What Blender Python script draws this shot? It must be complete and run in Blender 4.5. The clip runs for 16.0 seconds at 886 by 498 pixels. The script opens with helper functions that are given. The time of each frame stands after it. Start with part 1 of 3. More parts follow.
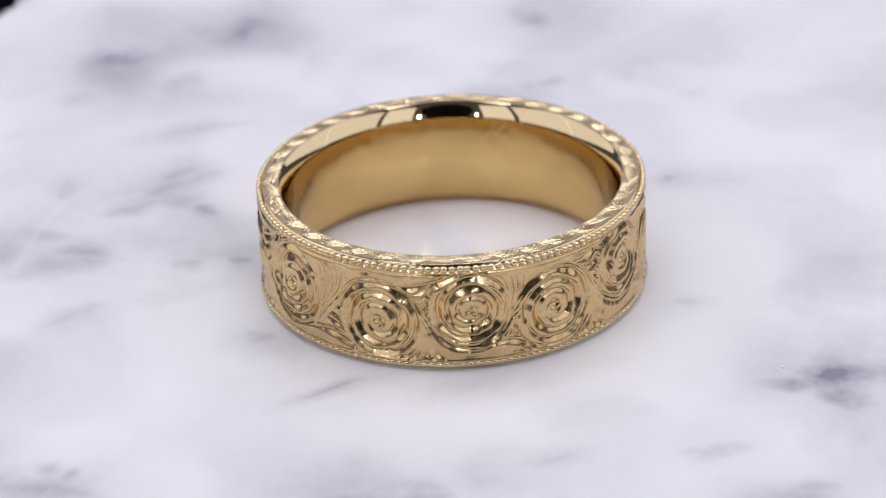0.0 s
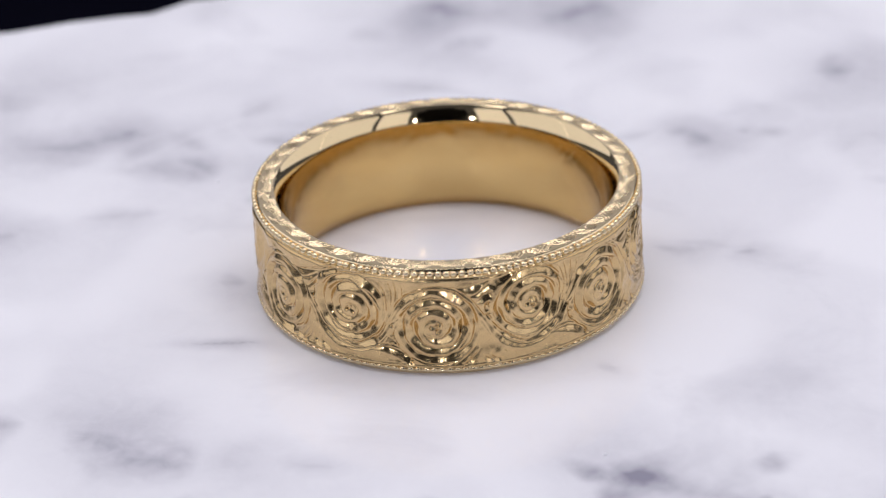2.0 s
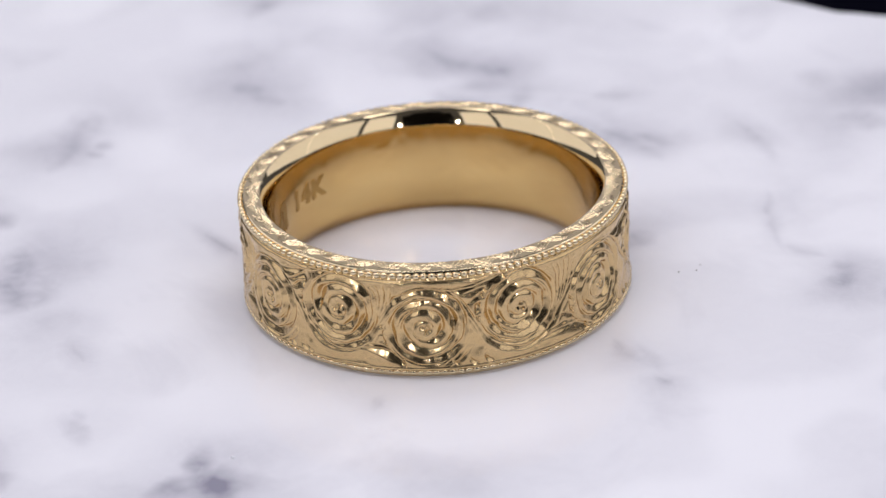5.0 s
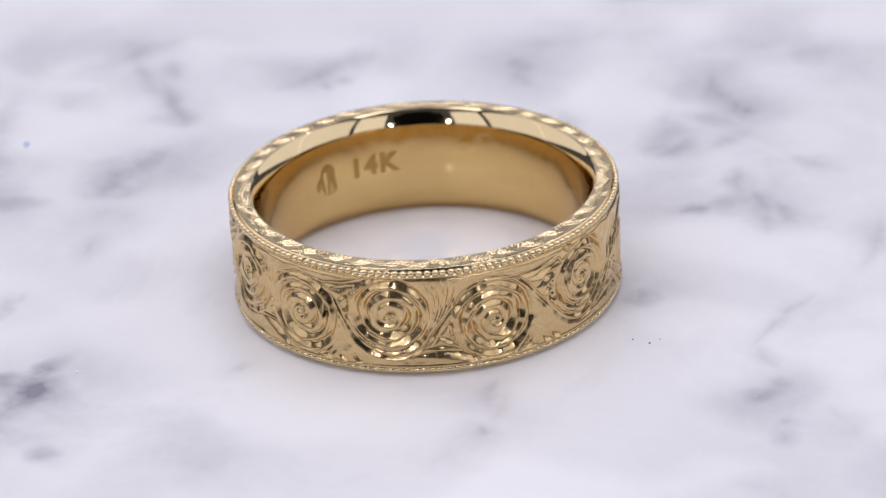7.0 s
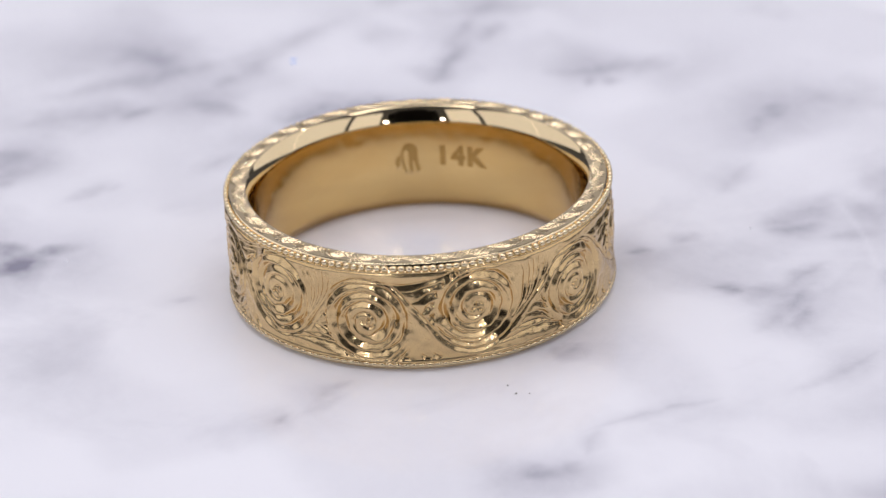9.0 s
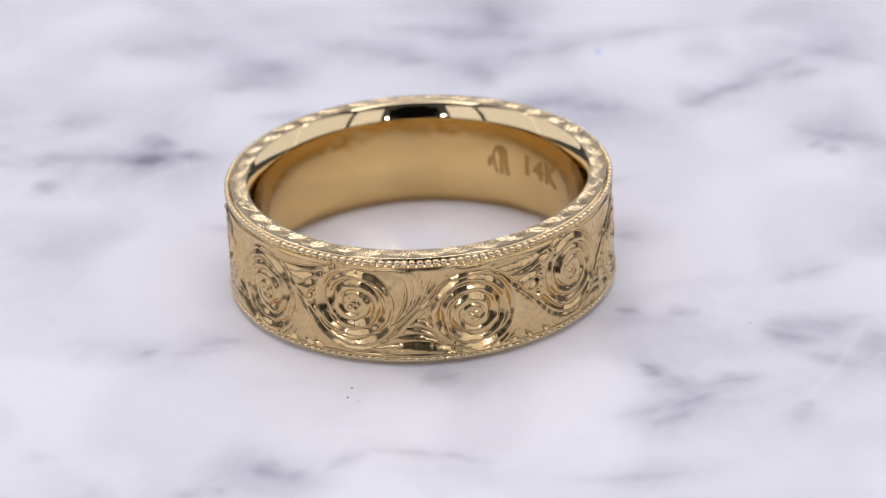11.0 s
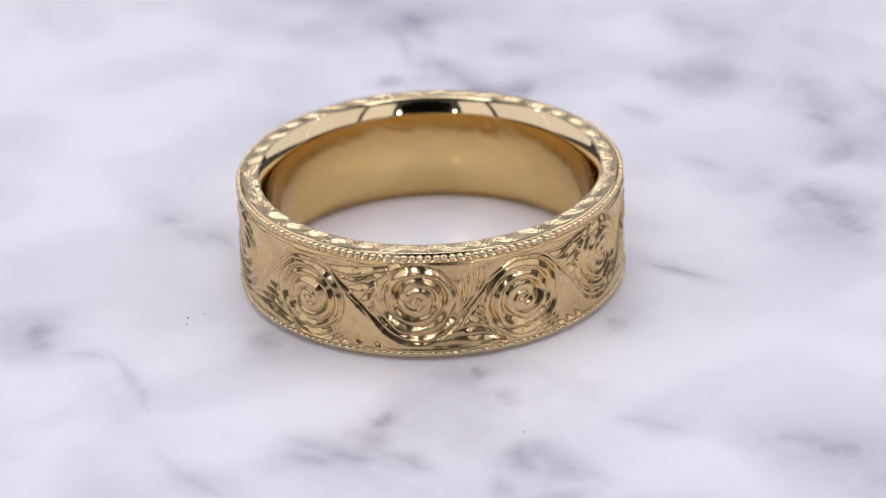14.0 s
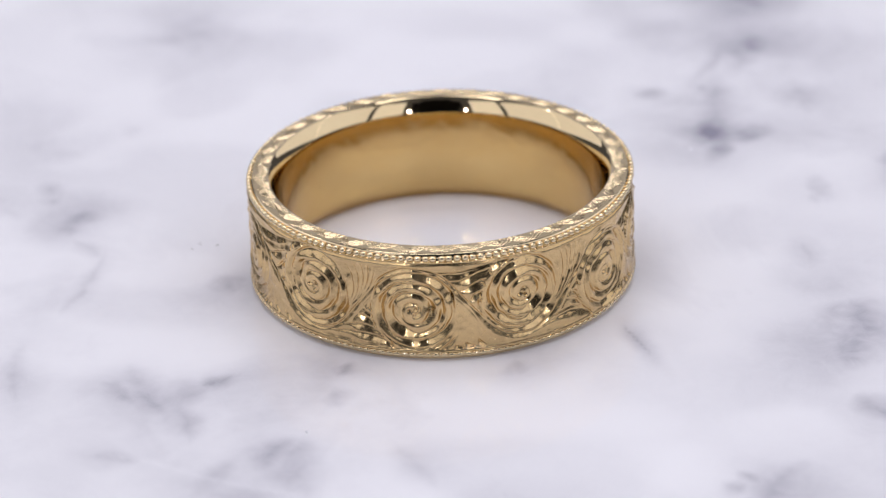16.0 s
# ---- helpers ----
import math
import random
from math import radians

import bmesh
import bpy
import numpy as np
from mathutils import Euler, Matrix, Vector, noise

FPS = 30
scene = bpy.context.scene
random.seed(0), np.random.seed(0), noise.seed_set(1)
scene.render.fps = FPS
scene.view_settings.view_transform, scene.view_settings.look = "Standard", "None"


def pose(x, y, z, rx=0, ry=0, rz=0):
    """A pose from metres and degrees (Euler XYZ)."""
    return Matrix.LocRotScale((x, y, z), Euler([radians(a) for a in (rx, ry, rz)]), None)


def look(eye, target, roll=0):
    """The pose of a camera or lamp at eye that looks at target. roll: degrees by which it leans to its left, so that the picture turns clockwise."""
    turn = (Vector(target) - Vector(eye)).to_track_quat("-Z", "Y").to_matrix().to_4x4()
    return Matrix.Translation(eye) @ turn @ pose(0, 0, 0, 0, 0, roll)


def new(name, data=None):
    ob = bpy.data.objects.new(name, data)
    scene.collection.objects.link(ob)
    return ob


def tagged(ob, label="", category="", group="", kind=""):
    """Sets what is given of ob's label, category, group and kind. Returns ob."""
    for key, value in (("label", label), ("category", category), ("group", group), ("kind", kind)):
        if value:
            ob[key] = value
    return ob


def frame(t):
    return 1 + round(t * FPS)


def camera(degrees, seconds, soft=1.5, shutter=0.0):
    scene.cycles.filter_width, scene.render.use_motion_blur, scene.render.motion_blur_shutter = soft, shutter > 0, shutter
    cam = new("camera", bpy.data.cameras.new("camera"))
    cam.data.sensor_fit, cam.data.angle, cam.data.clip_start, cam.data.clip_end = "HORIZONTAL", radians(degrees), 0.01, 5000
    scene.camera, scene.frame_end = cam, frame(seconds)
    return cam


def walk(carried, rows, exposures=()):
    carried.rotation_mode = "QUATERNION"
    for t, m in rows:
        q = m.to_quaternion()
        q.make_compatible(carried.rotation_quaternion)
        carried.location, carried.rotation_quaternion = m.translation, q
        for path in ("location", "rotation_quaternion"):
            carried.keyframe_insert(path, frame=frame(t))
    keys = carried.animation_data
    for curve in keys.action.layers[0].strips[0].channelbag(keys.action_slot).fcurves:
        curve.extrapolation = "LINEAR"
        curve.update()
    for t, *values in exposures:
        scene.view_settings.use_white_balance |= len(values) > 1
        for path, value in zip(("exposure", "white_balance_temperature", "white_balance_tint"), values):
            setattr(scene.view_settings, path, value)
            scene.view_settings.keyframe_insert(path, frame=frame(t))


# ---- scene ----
MM = 0.001
R = 10.7 * MM          # outer radius of the ring
HZ = 6.3 * MM          # width of the band

# ---- camera: stands still before the turntable ----
cam = camera(15.29, 16.0, soft=1.15)
EYE = Vector((0.0, -162.92 * MM, 85.89 * MM))
right = Vector((0.99894, -0.02267, -0.04002)).normalized()
ahead = Vector((0.00176, 0.88827, -0.45931)).normalized()
up = right.cross(ahead)
CAM_POSE = Matrix.Translation(EYE) @ Matrix((right, up, -ahead)).transposed().to_4x4()
walk(cam, [(0.0, CAM_POSE), (16.0, CAM_POSE)])
cam.data.dof.use_dof = True
cam.data.dof.focus_distance = 176 * MM
cam.data.dof.aperture_fstop = 50

# ---- light: dim studio room under light bars, with upright softboxes round the turntable and two bright panels ----
world = bpy.data.worlds.new("studio_world")
scene.world = world
world.use_nodes = True
world.node_tree.nodes["Background"].inputs[0].default_value = (0.80, 0.82, 1.0, 1)
world.node_tree.nodes["Background"].inputs[1].default_value = 0.095


def softbox(name, eye, target, w, h, watts, color=(0.92, 0.91, 1.0)):
    data = bpy.data.lights.new(name, "AREA")
    data.shape, data.size, data.size_y, data.energy, data.color = "RECTANGLE", w, h, watts, color
    ob = new(name, data)
    ob.matrix_world = look(eye, target)
    return ob


for bar, depth in enumerate((-0.10, 0.00, 0.10, 0.20)):
    softbox("ceiling_light_bar_%d" % bar, (0.0, depth, 0.32), (0, depth + 0.0001, 0), 0.34, 0.055, 0.25)


def standing(name, azimuth, away, width, watts):
    """An upright softbox beside the turntable; azimuth from the camera's side, in degrees."""
    a = radians(azimuth)
    softbox(name, (away * math.sin(a), -away * math.cos(a), 0.235), (0, 0, 0.235), width, 0.33, watts)


for side, word in ((-1, "left"), (1, "right")):
    standing(word + "_front_softbox", side * 37.0, 0.33, 0.135, 0.160)
    standing(word + "_softbox", side * 73.5, 0.33, 0.26, 0.285)
    standing(word + "_side_softbox", side * 117, 0.35, 0.29, 0.315)
    softbox(word + "_camera_light", (side * 0.056, -0.146, 0.082), (0, 0, 0.004), 0.006, 0.006, 0.019)
    softbox(word + "_led_panel", (side * 0.26, 0.05, 0.29), (0, 0, 0), 0.03, 0.03, 0.035)
standing("back_softbox", 180, 0.38, 0.50, 0.22)
scene.view_settings.exposure = -0.15


# ---- materials ----
def material(name):
    m = bpy.data.materials.new(name)
    m.use_nodes = True
    nt = m.node_tree
    return m, nt, nt.nodes["Principled BSDF"]


def node(nt, kind, **values):
    n = nt.nodes.new(kind)
    for key, value in values.items():
        n.inputs[key].default_value = value
    return n


def gold(name, color, rough, bump_scale, bump, worn=0.06, wave=0.0):
    m, nt, b = material(name)
    b.inputs["Metallic"].default_value = 1.0
    co = nt.nodes.new("ShaderNodeTexCoord")
    big = node(nt, "ShaderNodeTexNoise", Scale=420.0, Detail=3.0)
    fine = node(nt, "ShaderNodeTexNoise", Scale=bump_scale, Detail=4.0)
    for n in (big, fine):
        nt.links.new(co.outputs["Object"], n.inputs["Vector"])
    ramp = node(nt, "ShaderNodeMix")
    ramp.data_type = "RGBA"
    ramp.inputs[6].default_value = (*color, 1)
    ramp.inputs[7].default_value = (color[0] * 0.93, color[1] * 0.90, color[2] * 0.85, 1)
    nt.links.new(big.outputs["Fac"], ramp.inputs[0])
    nt.links.new(ramp.outputs[2], b.inputs["Base Color"])
    mr = node(nt, "ShaderNodeMapRange")
    mr.inputs[3].default_value, mr.inputs[4].default_value = max(0.02, rough - worn), rough + worn
    nt.links.new(fine.outputs["Fac"], mr.inputs[0])
    nt.links.new(mr.outputs[0], b.inputs["Roughness"])
    bp = node(nt, "ShaderNodeBump", Strength=bump, Distance=0.00002)
    nt.links.new(fine.outputs["Fac"], bp.inputs["Height"])
    nt.links.new(bp.outputs["Normal"], b.inputs["Normal"])
    if wave:
        hand_finish = node(nt, "ShaderNodeTexNoise", Scale=330.0, Detail=2.0, Distortion=0.4)
        nt.links.new(co.outputs["Object"], hand_finish.inputs["Vector"])
        bp2 = node(nt, "ShaderNodeBump", Strength=1.0, Distance=wave)
        nt.links.new(hand_finish.outputs["Fac"], bp2.inputs["Height"])
        nt.links.new(bp2.outputs["Normal"], bp.inputs["Normal"])
    return m


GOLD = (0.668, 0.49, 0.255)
# Richer tone inside: the amber of gold reflecting gold, put into the colour.
GOLD_INSIDE_BOUNCE = (0.72, 0.515, 0.226)
gold_cut = gold("engraved_gold", GOLD, 0.225, 6000.0, 0.08)


def bright_cuts(m):
    """The ground is matte; the graver's cuts shine."""
    nt = m.node_tree
    b = nt.nodes["Principled BSDF"]
    at = nt.nodes.new("ShaderNodeAttribute")
    at.attribute_name = "cut"
    mr = node(nt, "ShaderNodeMapRange")
    mr.inputs[1].default_value, mr.inputs[2].default_value = 0.03, 0.22
    mr.inputs[3].default_value, mr.inputs[4].default_value = 0.03, -0.03
    nt.links.new(at.outputs["Fac"], mr.inputs[0])
    add = node(nt, "ShaderNodeMath")
    add.operation = "ADD"
    nt.links.new(b.inputs["Roughness"].links[0].from_socket, add.inputs[0])
    nt.links.new(mr.outputs[0], add.inputs[1])
    nt.links.new(add.outputs[0], b.inputs["Roughness"])


bright_cuts(gold_cut)
# Same metal as the band; the rim's highlights are lightened into its colour.
gold_rim_lit = gold("engraved_rim_gold_lit", (0.82, 0.66, 0.42), 0.13, 6000.0, 0.06)
bright_cuts(gold_rim_lit)
# Beads take a still paler gold, their bright glints painted into the base.
gold_bead_lit = gold("beaded_gold_lit", (0.86, 0.71, 0.46), 0.15, 5000.0, 0.05)
# Polished gold is paled, painting the softboxes' sheen into its colour.
gold_polish_lit = gold("polished_gold_lit", (0.78, 0.63, 0.385), 0.05, 3000.0, 0.02, 0.02)
gold_satin = gold("satin_gold", GOLD_INSIDE_BOUNCE, 0.14, 3500.0, 0.06, 0.05, 0.00009)
# Darker gold paints the shade of sunken letters; the marks stand proud.
gold_stamp_shade = gold("stamped_gold_shade", (0.50, 0.33, 0.12), 0.42, 6000.0, 0.3)


def plain(name, color, rough, scale=900.0, vary=0.25):
    m, nt, b = material(name)
    co = nt.nodes.new("ShaderNodeTexCoord")
    n = node(nt, "ShaderNodeTexNoise", Scale=scale, Detail=4.0)
    nt.links.new(co.outputs["Object"], n.inputs["Vector"])
    mix = node(nt, "ShaderNodeMix")
    mix.data_type = "RGBA"
    mix.inputs[6].default_value = (*[c * (1 - vary) for c in color], 1)
    mix.inputs[7].default_value = (*[c * (1 + vary) for c in color], 1)
    nt.links.new(n.outputs["Fac"], mix.inputs[0])
    nt.links.new(mix.outputs[2], b.inputs["Base Color"])
    b.inputs["Roughness"].default_value = rough
    return m


black_cloth = plain("black_table_cover", (0.0012, 0.0012, 0.004), 1.0, 300.0)
black_cloth.node_tree.nodes["Principled BSDF"].inputs["Specular IOR Level"].default_value = 0.02
black_plastic = plain("black_camera_plastic", (0.003, 0.003, 0.0035), 0.8)
black_plastic.node_tree.nodes["Principled BSDF"].inputs["Specular IOR Level"].default_value = 0.1
speck_dark = plain("dark_grit", (0.27, 0.26, 0.235), 0.7)
speck_blue = plain("blue_lint", (0.28, 0.46, 0.85), 0.8)
chip_clear = plain("white_crystal", (0.92, 0.92, 0.95), 0.12)


def marble_material():
    m, nt, b = material("white_veined_marble")
    at = nt.nodes.new("ShaderNodeAttribute")
    at.attribute_name = "vein"
    co = nt.nodes.new("ShaderNodeTexCoord")
    grain = node(nt, "ShaderNodeTexNoise", Scale=850.0, Detail=6.0, Roughness=0.68, Distortion=0.8)
    cloud = node(nt, "ShaderNodeTexNoise", Scale=70.0, Detail=5.0, Roughness=0.55, Distortion=0.6)
    for n in (grain, cloud):
        nt.links.new(co.outputs["Object"], n.inputs["Vector"])
    # crystals break up the edge of each vein
    g = node(nt, "ShaderNodeMath")
    g.operation = "MULTIPLY_ADD"
    g.inputs[1].default_value, g.inputs[2].default_value = 0.65, 0.66
    nt.links.new(grain.outputs["Fac"], g.inputs[0])
    v = node(nt, "ShaderNodeMath")
    v.operation = "MULTIPLY"
    nt.links.new(at.outputs["Fac"], v.inputs[0])
    nt.links.new(g.outputs[0], v.inputs[1])
    c = node(nt, "ShaderNodeMapRange")
    c.inputs[1].default_value, c.inputs[2].default_value = 0.52, 0.80
    c.inputs[3].default_value, c.inputs[4].default_value = 0.0, 0.28
    nt.links.new(cloud.outputs["Fac"], c.inputs[0])
    s = node(nt, "ShaderNodeMath")
    s.operation, s.use_clamp = "ADD", True
    nt.links.new(v.outputs[0], s.inputs[0])
    nt.links.new(c.outputs[0], s.inputs[1])
    mix = node(nt, "ShaderNodeMix")
    mix.data_type = "RGBA"
    mix.inputs[6].default_value = (0.83, 0.82, 0.84, 1)
    mix.inputs[7].default_value = (0.25, 0.24, 0.295, 1)
    nt.links.new(s.outputs[0], mix.inputs[0])
    nt.links.new(mix.outputs[2], b.inputs["Base Color"])
    r = node(nt, "ShaderNodeMapRange")
    r.inputs[3].default_value, r.inputs[4].default_value = 0.03, 0.075
    nt.links.new(grain.outputs["Fac"], r.inputs[0])
    nt.links.new(r.outputs[0], b.inputs["Roughness"])
    b.inputs["Specular IOR Level"].default_value = 0.5
    bp = node(nt, "ShaderNodeBump", Strength=0.05, Distance=0.00003)
    nt.links.new(grain.outputs["Fac"], bp.inputs["Height"])
    nt.links.new(bp.outputs["Normal"], b.inputs["Normal"])
    return m


marble = marble_material()


# ---- helpers of this scene ----
def mesh_object(name, verts, faces, mat, parent=None, label="", smooth=True):
    me = bpy.data.meshes.new(name)
    me.from_pydata(verts, [], faces)
    me.materials.append(mat)
    if smooth:
        me.polygons.foreach_set("use_smooth", np.ones(len(me.polygons), dtype=bool))
    me.update()
    ob = new(name, me)
    if parent:
        ob.parent = parent
    if label:
        tagged(ob, label)
    return ob


def part(name, bm, mat, parent, label=""):
    me = bpy.data.meshes.new(name)
    bm.to_mesh(me)
    bm.free()
    me.materials.append(mat)
    ob = new(name, me)
    ob.parent = parent
    return tagged(ob, label)


def noise_field(seed, cell):
    """Smooth value noise on a lattice with that cell size, -1 to 1."""
    table = np.random.RandomState(seed).uniform(-1, 1, (128, 128))

    def at(x, y):
        x, y = np.asarray(x) / cell + 40.3, np.asarray(y) / cell + 40.7
        i, j = np.floor(x).astype(int), np.floor(y).astype(int)
        u, v = x - i, y - j
        u, v = u * u * (3 - 2 * u), v * v * (3 - 2 * v)
        i, j, i2, j2 = i % 128, j % 128, (i + 1) % 128, (j + 1) % 128
        return (table[i, j] * (1 - u) + table[i2, j] * u) * (1 - v) + (table[i, j2] * (1 - u) + table[i2, j2] * u) * v
    return at


def smooth01(x):
    x = np.clip(x, 0, 1)
    return x * x * (3 - 2 * x)


def grid_faces(nu, nv, closed):
    """Quads of a grid of nu columns and nv rows; closed: the columns run round."""
    i, j = np.meshgrid(np.arange(nu if closed else nu - 1), np.arange(nv - 1), indexing="ij")
    i2 = (i + 1) % nu
    return np.stack([i * nv + j, i2 * nv + j, i2 * nv + j + 1, i * nv + j + 1], -1).reshape(-1, 4).tolist()


# ---- table and room ----
def table_cover():
    bm = bmesh.new()
    bmesh.ops.create_grid(bm, x_segments=40, y_segments=40, size=1.6)
    wave = noise_field(3, 0.2)
    for v in bm.verts:
        v.co.z = -12.35 * MM - 0.002 * abs(float(wave(v.co.x, v.co.y))) * smooth01((v.co.length - 0.15) / 0.2)
    me = bpy.data.meshes.new("table_cover")
    bm.to_mesh(me)
    bm.free()
    me.materials.append(black_cloth)
    tagged(new("table_cover", me), "black matte table cover under the marble slab", "table", kind="structure")


table_cover()


def camera_housing():
    base = new("camera_housing")
    bm = bmesh.new()
    bmesh.ops.create_cube(bm, size=1.0)
    bmesh.ops.scale(bm, vec=(0.19, 0.25, 0.05), verts=bm.verts)
    for v in bm.verts:
        if v.co.y > 0:
            v.co.x *= 0.62
    bmesh.ops.bevel(bm, geom=bm.edges[:], offset=0.024, segments=5, affect="EDGES")
    bmesh.ops.transform(bm, matrix=CAM_POSE @ pose(0, 0.005, 0.07), verts=bm.verts)
    part("housing", bm, black_plastic, base)
    bm = bmesh.new()
    bmesh.ops.create_cone(bm, cap_ends=True, segments=48, radius1=0.036, radius2=0.036, depth=0.05)
    bmesh.ops.bevel(bm, geom=bm.edges[:], offset=0.002, segments=2, affect="EDGES")
    bmesh.ops.transform(bm, matrix=CAM_POSE @ pose(0, 0, 0.032), verts=bm.verts)
    part("lens_barrel", bm, black_plastic, base)
    bm = bmesh.new()
    bmesh.ops.create_cone(bm, cap_ends=True, segments=24, radius1=0.014, radius2=0.011, depth=0.13)
    bmesh.ops.transform(bm, matrix=pose(0, -0.222, 0.052), verts=bm.verts)
    part("stand", bm, black_plastic, base)
    tagged(base, "black camera with lens barrel on a short stand", "camera")


camera_housing()

# ---- marble slab: one broken edge, grey veins ----
VEINS = []


def vein(x0, y0, x1, y1, width, strength):
    VEINS.append((x0, y0, x1, y1, width, strength))


vein(11.6, -20.4, 13.1, -19.5, 0.53, 0.30)
vein(-3.2, -22.7, -0.1, -22.7, 0.80, 0.50)
vein(6.3, -29.4, 8.8, -28.7, 0.48, 0.50)
vein(16.9, 21.9, 16.0, 23.1, 0.75, 0.25)
vein(17.8, -14.6, 17.9, -12.5, 0.76, 0.60)
vein(-19.7, -18.0, -20.6, -19.2, 0.43, 0.40)
vein(17.5, -24.0, 19.5, -23.6, 0.62, 0.35)
vein(26.5, -9.1, 25.1, -7.6, 0.54, 0.50)
vein(8.2, 25.0, 6.4, 24.1, 0.28, 0.40)
vein(14.2, -20.9, 13.6, -19.5, 0.94, 0.40)
vein(5.3, 22.5, 2.3, 21.6, 0.71, 0.60)
vein(-20.0, -20.2, -18.4, -18.9, 0.40, 0.40)
vein(-7.3, -23.2, 0.5, -24.3, 1.38, 0.65)
vein(4.1, -20.9, 6.7, -19.7, 0.33, 0.30)
vein(12.3, 24.0, 14.5, 27.6, 1.66, 0.25)
vein(-18.9, 4.1, -22.2, 4.8, 0.61, 0.50)
vein(-12.5, -26.3, -9.6, -25.0, 0.89, 0.50)
vein(-21.9, 14.1, -21.8, 11.1, 0.38, 0.35)
vein(26.5, -11.3, 27.5, -10.9, 0.22, 0.50)
vein(-26.1, 5.9, -27.0, 5.6, 0.53, 0.40)
vein(18.3, -12.9, 22.7, -12.4, 1.18, 0.80)
vein(-12.3, 14.4, -16.0, 12.2, 0.55, 0.30)
vein(2.7, -27.8, 4.0, -26.8, 1.26, 0.50)
vein(-23.6, -7.9, -26.6, -10.1, 0.83, 0.40)
vein(-18.3, -0.7, -22.4, -4.7, 0.65, 0.25)
vein(-14.1, 10.5, -12.7, 8.3, 0.41, 0.50)
vein(0.4, 19.5, -7.9, 19.3, 0.31, 0.30)
vein(-15.5, 11.2, -19.4, 9.1, 0.68, 0.40)
vein(13.0, 10.9, 9.5, 10.1, 0.52, 0.25)
vein(-13.5, 3.2, -15.3, 2.4, 0.67, 0.40)
vein(13.4, -4.7, 14.0, -4.2, 0.38, 0.30)
vein(6.3, 24.1, 5.6, 24.4, 0.25, 0.40)
vein(-10.5, 20.7, -17.8, 18.5, 0.46, 0.35)
vein(-7.8, -21.9, -5.8, -23.2, 0.61, 0.35)
vein(-1.9, 12.8, -3.7, 10.9, 0.83, 0.45)
vein(13.2, 10.4, 14.7, 11.4, 0.33, 0.40)
vein(-3.5, -11.1, -7.9, -13.3, 0.17, 0.50)
vein(-10.0, -6.4, -9.0, -5.8, 0.58, 0.50)
vein(-16.7, 11.4, -14.9, 13.4, 0.46, 0.40)
vein(11.6, 10.0, 9.0, 8.7, 0.45, 0.40)
vein(-10.4, 2.7, -11.7, 3.0, 0.60, 0.50)
vein(-25.2, 7.6, -21.2, 6.1, 0.53, 0.25)
vein(-24.5, 2.3, -24.9, 6.6, 0.59, 0.30)
vein(-24.5, 3.0, -19.0, 3.4, 0.97, 0.40)
vein(-16.5, 13.1, -14.1, 15.2, 0.42, 0.40)
vein(-13.0, 8.0, -16.5, 13.1, 0.71, 0.40)
vein(-0.6, 19.8, 2.0, 21.5, 0.42, 0.30)
vein(-26.9, -11.1, -27.1, -8.9, 1.25, 0.50)
vein(-9.0, -32.7, -12.5, -32.5, 1.07, 0.25)
vein(-15.2, -29.2, -10.5, -24.9, 0.47, 0.50)
vein(34.0, -12.7, 29.3, -13.6, 0.97, 0.40)
vein(15.8, -31.3, 4.4, -28.8, 1.01, 0.35)
vein(-17.4, -33.6, -10.6, -24.6, 0.47, 0.35)
vein(29.0, -11.5, 19.9, -13.0, 1.17, 0.50)
vein(-15.8, -28.3, -18.0, -30.6, 0.72, 0.35)
vein(-31.0, 0.7, -25.4, 6.2, 0.98, 0.50)
vein(-16.7, 26.7, -13.9, 27.2, 1.20, 0.45)
vein(21.4, -13.9, 19.8, -15.9, 1.32, 0.60)
vein(-13.3, 32.0, -11.1, 34.4, 1.47, 0.50)
vein(3.9, -29.0, -5.1, -34.4, 0.67, 0.35)
vein(-13.8, -35.3, -22.2, -31.6, 0.89, 0.30)
vein(3.5, 25.3, 6.1, 28.5, 0.90, 0.25)
vein(-40.0, -8.9, -39.1, -7.7, 1.04, 0.60)
vein(10.8, -34.2, -0.8, -33.7, 1.03, 0.40)
vein(18.2, -24.6, 15.7, -27.3, 1.66, 0.45)
vein(-16.6, -22.0, -25.0, -19.7, 1.02, 0.50)
vein(-22.0, 30.7, -17.5, 31.1, 1.78, 0.75)
vein(-21.4, -32.8, -17.9, -35.1, 1.24, 0.30)
vein(-23.9, -21.1, -24.6, -19.0, 1.05, 0.35)
vein(-12.7, 33.4, -9.9, 36.6, 1.72, 0.65)
vein(36.3, -13.6, 31.6, -13.9, 1.16, 0.55)
vein(6.3, 33.9, 8.3, 35.5, 1.33, 0.60)
vein(5.3, -40.3, 3.0, -33.8, 1.86, 0.45)
vein(28.8, -17.1, 23.9, -18.3, 0.89, 0.40)
vein(0.6, -33.1, -10.4, -36.6, 0.71, 0.35)
vein(35.5, -12.8, 26.6, -10.1, 0.45, 0.40)
vein(29.3, 25.0, 31.4, 21.4, 1.78, 0.35)
vein(-22.7, 24.2, -20.9, 27.3, 1.25, 0.30)
vein(43.8, -10.3, 39.4, -13.7, 1.11, 0.60)
vein(-35.5, 5.4, -37.0, 7.2, 2.09, 0.30)
vein(27.2, -27.7, 20.5, -31.9, 1.29, 0.30)
vein(5.0, -37.1, 1.7, -34.2, 0.66, 0.30)
vein(34.3, -6.5, 25.1, -18.9, 3.39, 0.20)
vein(23.6, -25.9, 5.9, -32.7, 3.03, 0.18)
vein(46.4, -11.8, 19.8, -20.6, 2.71, 0.17)
vein(23.2, -24.8, 0.3, -39.7, 2.68, 0.17)
